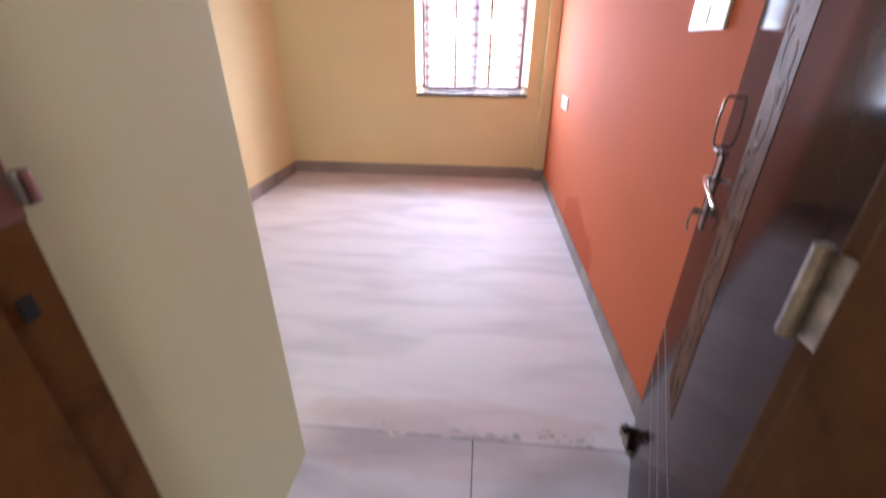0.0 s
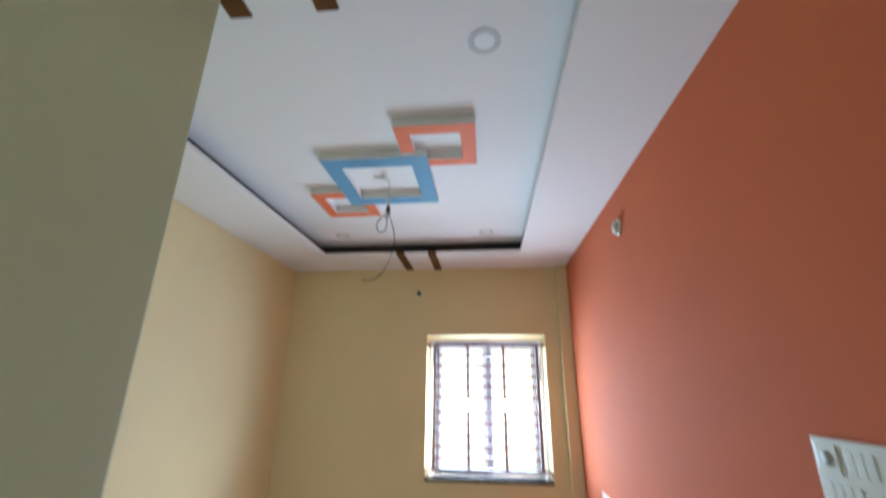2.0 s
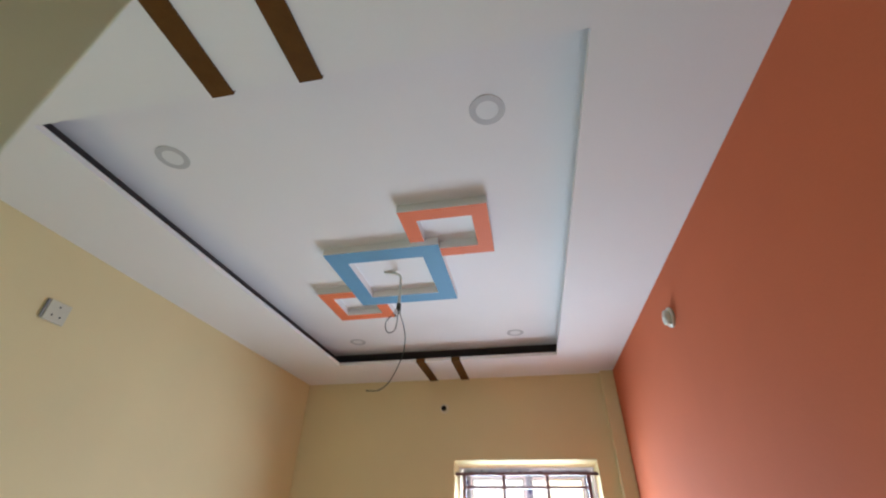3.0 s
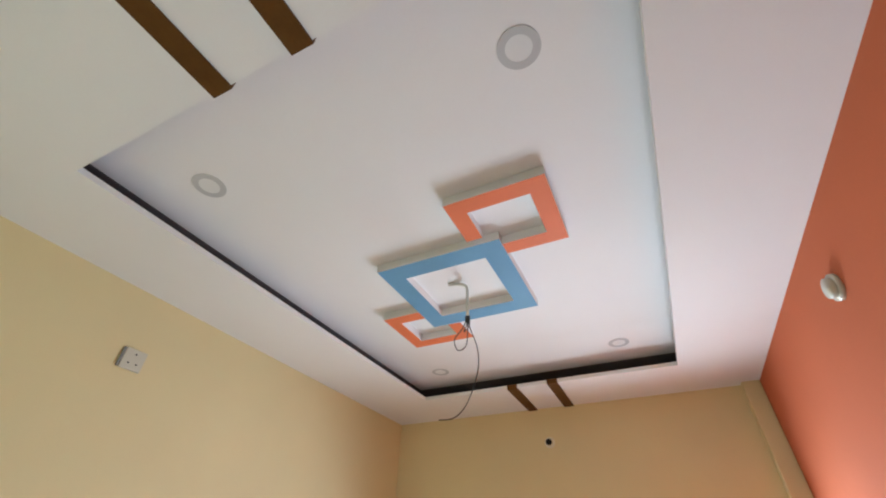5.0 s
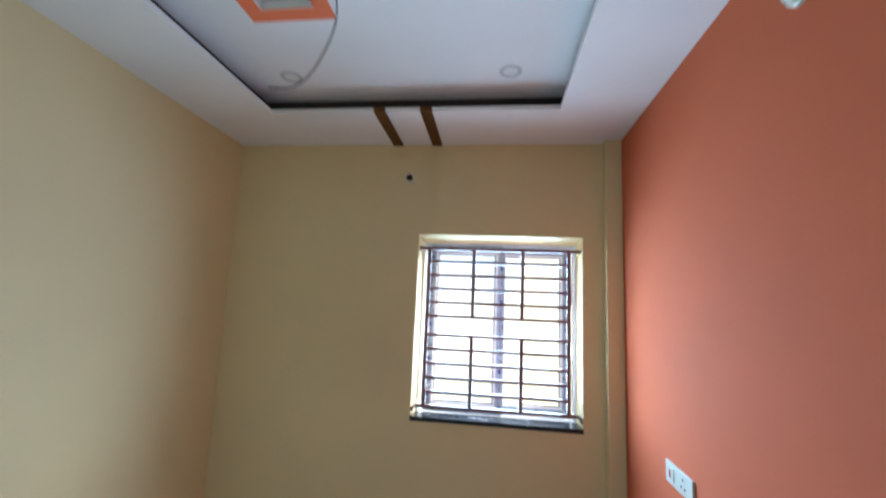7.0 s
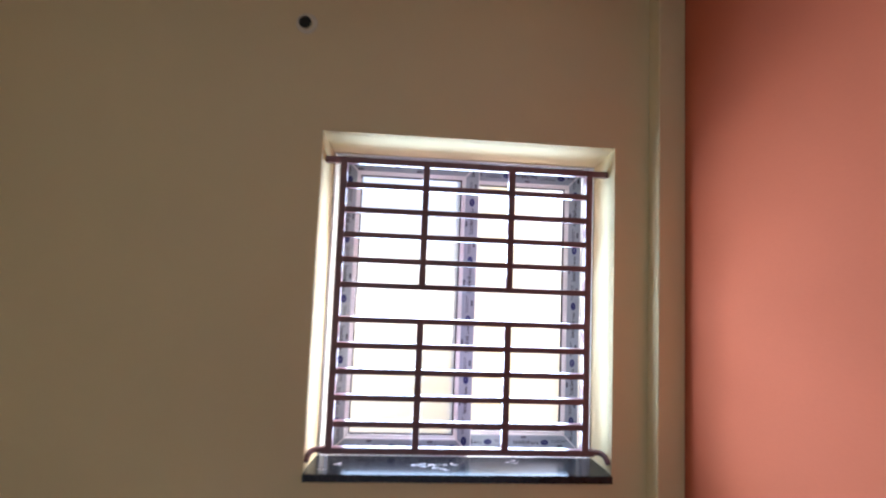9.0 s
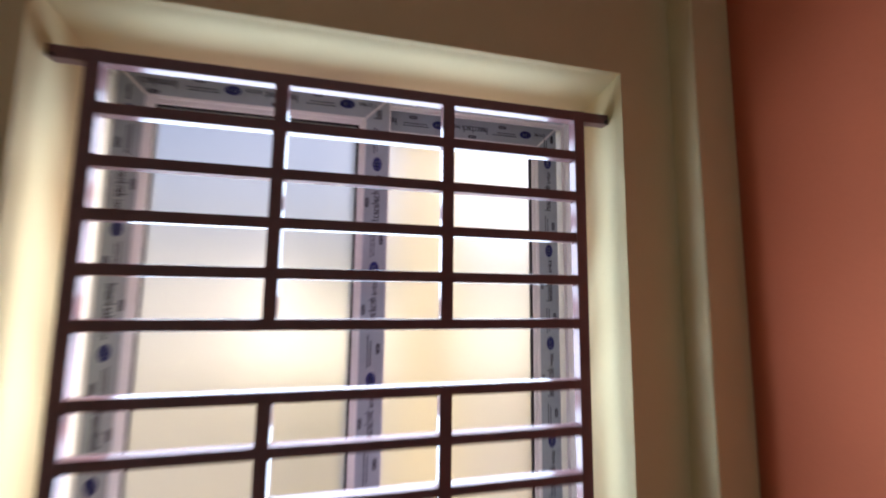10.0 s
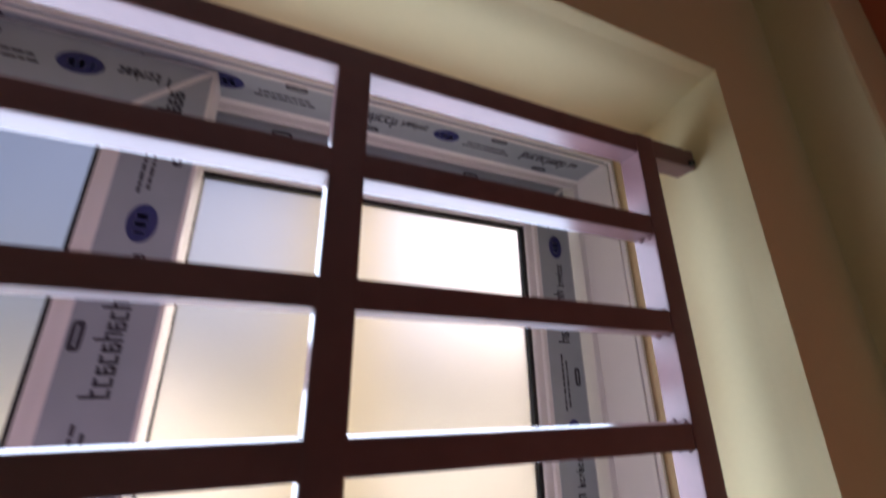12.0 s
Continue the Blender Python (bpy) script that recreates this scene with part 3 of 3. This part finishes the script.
def film(parent, p, q, at, way, start, flip=False, mitre=True):
    """A strip of printed protective film: ovals, rows of small lines, boxed marks and words as rows of strokes.
    way: "up" a stile, "along" a rail, "under" the head; at: where its face lies; mitred ends; flip: printed the other way round."""
    rnd = random.Random(int(1000 * (at + p[0] + q[1])))
    long, wide = {"up": (q[1] - p[1], q[0] - p[0]), "along": (q[0] - p[0], q[1] - p[1]), "under": (q[0] - p[0], q[1] - p[1])}[way]

    def place(u, v, d):
        if way == "up":
            return (q[0] - v, at - d, p[1] + u)
        return (p[0] + u, at - d, p[1] + v) if way == "along" else (p[0] + u, p[1] + v, at - d)

    def slab(bm, outline, d0, d1):
        low, high = [[bm.verts.new(place(u, v, d)) for u, v in outline] for d in (d0, d1)]
        bm.faces.new(low)
        bm.faces.new(high)
        for i in range(len(outline)):
            bm.faces.new((low[i], low[(i + 1) % len(outline)], high[(i + 1) % len(outline)], high[i]))

    cut = {"none": (0, 0), "top": (0, wide), "bottom": (wide, 0)}[mitre if isinstance(mitre, str) else "none"]
    bm = bmesh.new()
    slab(bm, [(cut[1], 0), (long - cut[1], 0), (long - cut[0], wide), (cut[0], wide)], -0.0006, 0.0009)
    strip = part("film", bm, TAPE, parent, "grey printed protective film")
    ink, inkb, pale = bmesh.new(), bmesh.new(), bmesh.new()

    def bar(bm, u0, u1, v0, v1):
        if max(u0, u1) > long - wide * 0.5 or min(u0, u1) < wide * 0.5:
            return
        if flip:
            u0, u1, v0, v1 = long - u1, long - u0, 1 - v1, 1 - v0
        slab(bm, [(u0, v0 * wide), (u1, v0 * wide), (u1, v1 * wide), (u0, v1 * wide)], 0.0008, 0.0014)

    def rounded(bm, u, v, a, b, n, d, power):
        if not wide * 0.5 < u < long - wide * 0.5:
            return
        if flip:
            u, v = long - u, 1 - v
        ring = []
        for i in range(n):
            c, w = math.cos(2 * math.pi * i / n), math.sin(2 * math.pi * i / n)
            ring.append((u + a * math.copysign(abs(c) ** power, c), v * wide + b * math.copysign(abs(w) ** power, w)))
        slab(bm, ring, 0.0008, d)

    k = min(1.0, wide / 0.048)
    u = start - PERIOD
    while u < long:
        rounded(ink, u, 0.48, 0.0165 * k, 0.0105 * k, 28, 0.0014, 1.0)
        for j, dx in enumerate((-0.007, -0.001, 0.006)):
            bar(pale, u + (dx - 0.0022) * k, u + (dx + (0.0018 if j else -0.0005)) * k, 0.42, 0.56)
        # two fine rows, a dark boxed mark below, another above further on
        for row, (v, stretch) in enumerate(((0.62, 0.062), (0.50, 0.056))):
            w = u + (0.026 + 0.004 * row) * k
            while w < u + 0.026 * k + stretch:
                step = 0.003 + 0.006 * rnd.random()
                bar(inkb, w, w + step, v, v + 0.045)
                w += step + 0.0014
        for c, v in ((0.066, 0.22), (0.150, 0.88)):
            rounded(inkb, u + c, v, 0.011 * k, 0.0042 * k, 20, 0.0013, 0.5)
            bar(pale, u + c - 0.0075 * k, u + c + 0.0075 * k, v - 0.012, v + 0.012)
        at_u = u + 0.108
        for j in range(15):
            big = j < 9
            w, x_height, thick = (0.0066 * k, 0.22, 0.0020 * k) if big else (0.0042 * k, 0.14, 0.0010 * k)
            tall = x_height * (1.55 if j in (0, 5, 8, 9, 12) else 1.0)
            low, style = 0.34, rnd.randrange(3)
            bar(inkb, at_u, at_u + thick, low, low + tall)
            if style:
                bar(inkb, at_u + w - thick, at_u + w, low + 0.03, low + x_height * (1.0 if style == 1 else 0.45))
            for level in ((0.0, x_height - 0.04), (x_height - 0.04,), (0.0, x_height * 0.45, x_height - 0.04))[style]:
                bar(inkb, at_u + 0.4 * thick, at_u + w - 0.4 * thick, low + level, low + level + 0.04)
            at_u += w + 0.0012 * k + (0.005 * k if j == 8 else 0)
        u += PERIOD
    part("print", ink, INK, strip, "blue oval print")
    part("print", pale, TAPE, strip, "pale marks in the print")
    part("print", inkb, INKB, strip, "dark unreadable print")
    return strip


film(frame_w, (FX0 + 0.016, FRONT + 0.004), (FX1 - 0.012, FRONT + 0.058), FZ1 - 0.004, "under", 0.102)


def sash(x0, x1, y0, starts):
    """A sliding sash: four rails, a bevelled bead, rubber seal, frosted pane, mitred printed film on its face."""
    z0, z1 = FZ0 + 0.012, FZ1 - 0.006
    s = part("sash", merged(border(x0, x1, z0, z1, y0, y0 + 0.034, 0.062, 0.004), border(x0 + 0.058, x1 - 0.058, z0 + 0.058, z1 - 0.058, y0 + 0.005, y0 + 0.028, 0.014, 0.003)), UPVC, window)
    part("seal", border(x0 + 0.071, x1 - 0.071, z0 + 0.071, z1 - 0.071, y0 + 0.010, y0 + 0.020, 0.006, 0.0005), GASKET, s, "black rubber seal")
    pane = part("pane", block((x0 + 0.066, y0 + 0.013, z0 + 0.066), (x1 - 0.066, y0 + 0.017, z1 - 0.066)), GLASS, s, "frosted glass pane")
    pane.visible_shadow = False
    film(s, (x0 + 0.004, z0 + 0.008), (x0 + 0.056, z1 - 0.008), y0, "up", starts[0], True, "top")
    film(s, (x1 - 0.056, z0 + 0.008), (x1 - 0.004, z1 - 0.008), y0, "up", starts[1], False, "bottom")
    film(s, (x0 + 0.008, z1 - 0.056), (x1 - 0.008, z1 - 0.004), y0, "along", starts[2], True, "top")
    film(s, (x0 + 0.008, z0 + 0.004), (x1 - 0.008, z0 + 0.056), y0, "along", starts[3], False, "bottom")
    return s


left_sash = sash(-0.404, 0.155, 4.590, (0.09, 0.046, 0.092, 0.238))
right_sash = sash(0.072, 0.616, 4.652, (0.05, 0.11, 0.085, 0.155))

# ---- iron grille in the reveal ----
GY, GW = 4.486, 0.0125
GX = (-0.382, -0.068, 0.266, 0.574)
UP = [1.988 - 0.0943 * i for i in range(6)]
DOWN = [1.388 - 0.0948 * i for i in range(6)]
grille = thing("window_grille", (0.1, GY, 0.9), "dark brown iron window grille of square bars", "window grille")
for x in (GX[0], GX[3]):
    part("upright", block((x - GW, GY - GW, DOWN[5] - 0.012), (x + GW, GY + GW, UP[0] + 0.012), 0.002), IRON, grille)
for x in GX[1:3]:
    part("upright", block((x - GW, GY - GW + 0.0005, UP[5] + 0.009), (x + GW, GY + GW - 0.0005, UP[0] - 0.009), 0.002), IRON, grille)
    part("upright", block((x - GW, GY - GW + 0.0005, DOWN[5] + 0.009), (x + GW, GY + GW - 0.0005, DOWN[0] - 0.009), 0.002), IRON, grille)
for z in (UP[0], DOWN[5]):
    inset = 0.004 if z > 1.5 else 0.045
    part("rail", block((WX0 + inset, GY - 0.0115, z - 0.0115), (WX1 - inset, GY + 0.0115, z + 0.0115), 0.002), IRON, grille)
for x, side in ((WX0, 1), (WX1, -1)):
    bent = smooth_line([(x + side * 0.050, GY, DOWN[5]), (x + side * 0.022, GY - 0.006, DOWN[5] + 0.001), (x + side * 0.010, GY - 0.026, DOWN[5] - 0.006), (x + side * 0.007, GY - 0.046, DOWN[5] - 0.022)])
    part("bracket", tube(bent, 0.010, 8), IRON, grille, "bent end fixed into the reveal", True)
for x, side in ((WX0, 1), (WX1, -1)):
    part("fixing", tube([(x + side * 0.012, GY - 0.0105, UP[0] - 0.006), (x + side * 0.012, GY - 0.0150, UP[0] - 0.007)], 0.0035, 10), GASKET, grille, "dark screw at the rail's end")
for z in UP[1:] + DOWN[:5]:
    bar_1 = part("bar", block((GX[0] + GW, GY - 0.0118, z - 0.0105), (GX[3] - GW, GY + 0.0118, z + 0.0105), 0.002), IRON, grille)
    for x in (GX[0] + GW, GX[3] - GW):
        bm = bmesh.new()
        for side in (-1, 1):
            for y in (GY - 0.006, GY + 0.004):
                bmesh.ops.create_icosphere(bm, subdivisions=1, radius=0.0030 + 0.0012 * rnd.random(), matrix=Matrix.Translation((x, y, z + side * 0.0100)))
        part("weld", bm, IRON, bar_1, "small rough weld beads")

# ---- ceiling ornaments ----
FRAME_Z = 2.811


def ceiling_frame(bars, paint, label):
    """Raised bars on the tray; their faces are painted, their sides stay white."""
    bm = bmesh.new()
    for x0, y0, x1, y1 in bars:
        for f in add_box(bm, (x0, y0, FRAME_Z), (x1, y1, TRAY_Z)):
            f.material_index = 0
    bmesh.ops.remove_doubles(bm, verts=bm.verts[:], dist=0.0005)
    for f in bm.faces:
        if abs(f.normal.z) > 0.9:
            f.material_index = 1
    ob = part("ceiling_frame", bm, [WHITE, paint])
    return tagged(ob, label, "ceiling frame", "painted frames on the ceiling")


def ring_bars(x0, x1, y0, y1, w):
    return [(x0, y0, x1, y0 + w), (x0, y1 - w, x1, y1), (x0, y0 + w, x0 + w, y1 - w), (x1 - w, y0 + w, x1, y1 - w)]


ceiling_frame(ring_bars(-0.801, -0.189, 2.394, 2.996, 0.100), BLUE, "blue painted square frame on the white ceiling tray")
ceiling_frame([(-0.321, 2.119, 0.081, 2.192), (0.006, 2.192, 0.081, 2.432), (-0.188, 2.432, 0.081, 2.504), (-0.321, 2.192, -0.249, 2.358)], CORAL, "orange painted square frame overlapping the blue one")
ceiling_frame([(-1.027, 2.806, -0.802, 2.880), (-1.027, 2.880, -0.953, 3.124), (-1.027, 3.124, -0.640, 3.198), (-0.714, 2.997, -0.640, 3.124)], CORAL, "orange painted square frame behind the blue one")
for x in (-0.676, -0.391):
    for y0, y1, edge in ((TY1, NORTH, TY1), (SOUTH, TY0, TY0)):
        bm = bmesh.new()
        add_box(bm, (x, y0, CEIL_Z - 0.008), (x + 0.071, y1, CEIL_Z))
        lip = (edge - 0.007, edge) if edge == TY1 else (edge, edge + 0.007)
        add_box(bm, (x, lip[0], CEIL_Z - 0.008), (x + 0.071, lip[1], CEIL_Z + LIP))
        tagged(part("ceiling_strip", bm, BROWN), "dark brown strip across the white ceiling border", "ceiling strip", "brown strips on the ceiling border")
for x in (-1.115, 0.131):
    for y in (1.678, 3.712):
        spot = thing("downlight", (x, y, TRAY_Z), "round grey-rimmed downlight, unlit, in the ceiling", "downlight", "downlights in the ceiling tray")
        flip = Matrix.Translation((x, y, TRAY_Z)) @ Matrix.Rotation(radians(180), 4, "X")
        part("rim", disc(0.062, 0.0018, flip, 36, 0.039, 0.0005), LIGHTRING, spot, "grey ring")
        part("diffuser", disc(0.0388, 0.0014, flip, 30), OPAL, spot, "white diffuser")

wire = thing("hanging_wire", (-0.47, 2.69, TRAY_Z), "loose wires hanging from the ceiling for a fan", "wire")
part("conduit", tube(smooth_line([(-0.56, 2.68, TRAY_Z - 0.004), (-0.50, 2.69, TRAY_Z - 0.012), (-0.466, 2.69, TRAY_Z - 0.04), (-0.463, 2.69, TRAY_Z - 0.12), (-0.463, 2.69, 2.64)]), 0.008, 8), PLASTIC, wire, "white plastic conduit", True)
part("long_wire", tube(smooth_line([(-0.463, 2.69, 2.66), (-0.455, 2.69, 2.60), (-0.425, 2.70, 2.50), (-0.418, 2.70, 2.42), (-0.43, 2.69, 2.34), (-0.47, 2.68, 2.24), (-0.52, 2.67, 2.19), (-0.585, 2.66, 2.185)]), 0.0024, 6), BLACKW, wire, smooth=True)
part("looped_wire", tube(smooth_line([(-0.462, 2.69, 2.66), (-0.485, 2.69, 2.60), (-0.525, 2.68, 2.54), (-0.51, 2.68, 2.485), (-0.475, 2.69, 2.50), (-0.468, 2.70, 2.57), (-0.464, 2.69, 2.65)]), 0.0024, 6), BLACKW, wire, smooth=True)
part("looped_wire", tube(smooth_line([(-0.462, 2.69, 2.65), (-0.45, 2.68, 2.60), (-0.478, 2.68, 2.57), (-0.47, 2.70, 2.62), (-0.462, 2.69, 2.64)]), 0.0024, 6), BLACKW, wire, smooth=True)
part("wire_joint", disc(0.012, 0.03, Matrix.Translation((-0.463, 2.69, 2.62)), 12, width=0.004), BLACKW, wire, "black taped joint", True)

# ---- fittings on the walls ----
EASTWARD = Matrix.Rotation(radians(-90), 4, "Y")
holder = thing("lamp_holder", (EAST, 2.762, 2.503), "white plastic lamp holder on the orange wall", "lamp holder")
part("base", disc(0.048, 0.014, Matrix.Translation((EAST, 2.762, 2.503)) @ EASTWARD, 30, width=0.004), AGED, holder, smooth=True)
part("socket", disc(0.036, 0.020, Matrix.Translation((EAST - 0.012, 2.762, 2.503)) @ EASTWARD, 26, width=0.009), AGED, holder, smooth=True)

switch = thing("switch_board", (EAST, 1.503, 1.437), "white switch board on the orange wall", "switch board")
part("plate", block((EAST - 0.011, 1.391, 1.360), (EAST, 1.616, 1.516), 0.004, 3), PLASTIC, switch)
regulator = part("regulator", block((EAST - 0.015, 1.540, 1.443), (EAST - 0.010, 1.602, 1.502), 0.002), PLASTIC, switch)
part("dial", disc(0.017, 0.0035, Matrix.Translation((EAST - 0.014, 1.572, 1.472)) @ EASTWARD, 24, width=0.002), LIGHTRING, regulator, "grey fan regulator dial", True)
for k in range(4):
    part("rocker", block((EAST - 0.0128, 1.577 - k * 0.026, 1.376), (EAST - 0.010, 1.599 - k * 0.026, 1.424), 0.002), PLASTIC, switch)
for k in range(3):
    part("rocker", block((EAST - 0.0128, 1.500 - k * 0.026, 1.448), (EAST - 0.010, 1.522 - k * 0.026, 1.496), 0.002), PLASTIC, switch)

outlet = thing("power_outlet", (EAST, 3.635, 0.885), "white power outlet with switch on the orange wall", "power outlet")
part("plate", block((EAST - 0.011, 3.505, 0.838), (EAST, 3.765, 0.932), 0.004, 3), PLASTIC, outlet)
rock = part("rocker", block((EAST - 0.015, 3.675, 0.858), (EAST - 0.010, 3.725, 0.912), 0.002), PLASTIC, outlet)
part("indicator", block((EAST - 0.0165, 3.703, 0.870), (EAST - 0.0145, 3.717, 0.900), 0.001), REDP, rock, "red indicator")
for y, z in ((3.59, 0.903), (3.573, 0.870), (3.607, 0.870)):
    part("pin_hole", disc(0.005, 0.002, Matrix.Translation((EAST - 0.0105, y, z)) @ EASTWARD, 14), HOLE_SHADE, outlet)

socket = thing("wall_socket", (WEST, 2.07, 2.42), "white three-pin socket high on the cream wall", "wall socket")
WESTWARD = Matrix.Rotation(radians(90), 4, "Y")
part("plate", block((WEST, 2.022, 2.374), (WEST + 0.012, 2.118, 2.466), 0.004, 3), AGED, socket)
# thin strip added as the shaded side of the plate
part("side_shade", block((WEST + 0.0005, 2.012, 2.377), (WEST + 0.009, 2.021, 2.463), 0.001), EDGE_SHADE, socket, "dark strip standing in for shade at the plate's edge")
for y, z in ((2.07, 2.444), (2.052, 2.402), (2.088, 2.402)):
    part("pin_hole", disc(0.004, 0.002, Matrix.Translation((WEST + 0.0115, y, z)) @ WESTWARD, 14), HOLE_SHADE, socket)

hole = thing("conduit_hole", (-0.548, NORTH, 2.489), "open conduit end with pale plaster rim in the wall", "conduit")
TOWARD = Matrix.Rotation(radians(90), 4, "X")
part("rim", disc(0.040, 0.0015, Matrix.Translation((-0.541, NORTH, 2.484)) @ TOWARD, 26, 0.0225, 0.0006), PLASTER, hole, "pale plaster ring", True)
# solid disc on the wall; its colour carries the bore's shade
part("bore", disc(0.023, 0.0025, Matrix.Translation((-0.548, NORTH, 2.489)) @ TOWARD, 22), HOLE_SHADE, hole, "near-black disc standing in for the dark bore")

# ---- outside, beyond the frosted panes ----
setting("ground", block((-60, -60, -3.4), (60, 60, -3.2)), EARTH, "dusty bare ground round the house", "ground")
house = thing("house", (-1, 8, -3.2), "yellow painted neighbouring house behind the window", "house")
part("wall", block((-9, 7.4, -3.2), (7, 13, 0.75), 0.02), YELLOW, house)
part("parapet", merged(block((-9.1, 7.3, 0.75), (7.1, 7.5, 0.95), 0.02), block((-9.1, 12.9, 0.75), (7.1, 13.1, 1.75), 0.02)), YELLOW, house)
part("cornice", block((-9.1, 7.2, 0.05), (7.1, 7.4, 0.2), 0.02), PALE, house)
part("stair_room", block((-3.8, 9.0, 0.75), (-0.9, 12.0, 2.0), 0.02), PALE, house)
pillar = thing("pillar", (0.47, 5.75, -3.2), "yellow painted concrete pillar outside the window", "pillar")
part("shaft", block((0.33, 5.62, -3.0), (0.61, 5.9, 5.2), 0.015), OCHRE, pillar)
part("base", block((0.27, 5.56, -3.2), (0.67, 5.96, -3.0), 0.015), OCHRE, pillar)
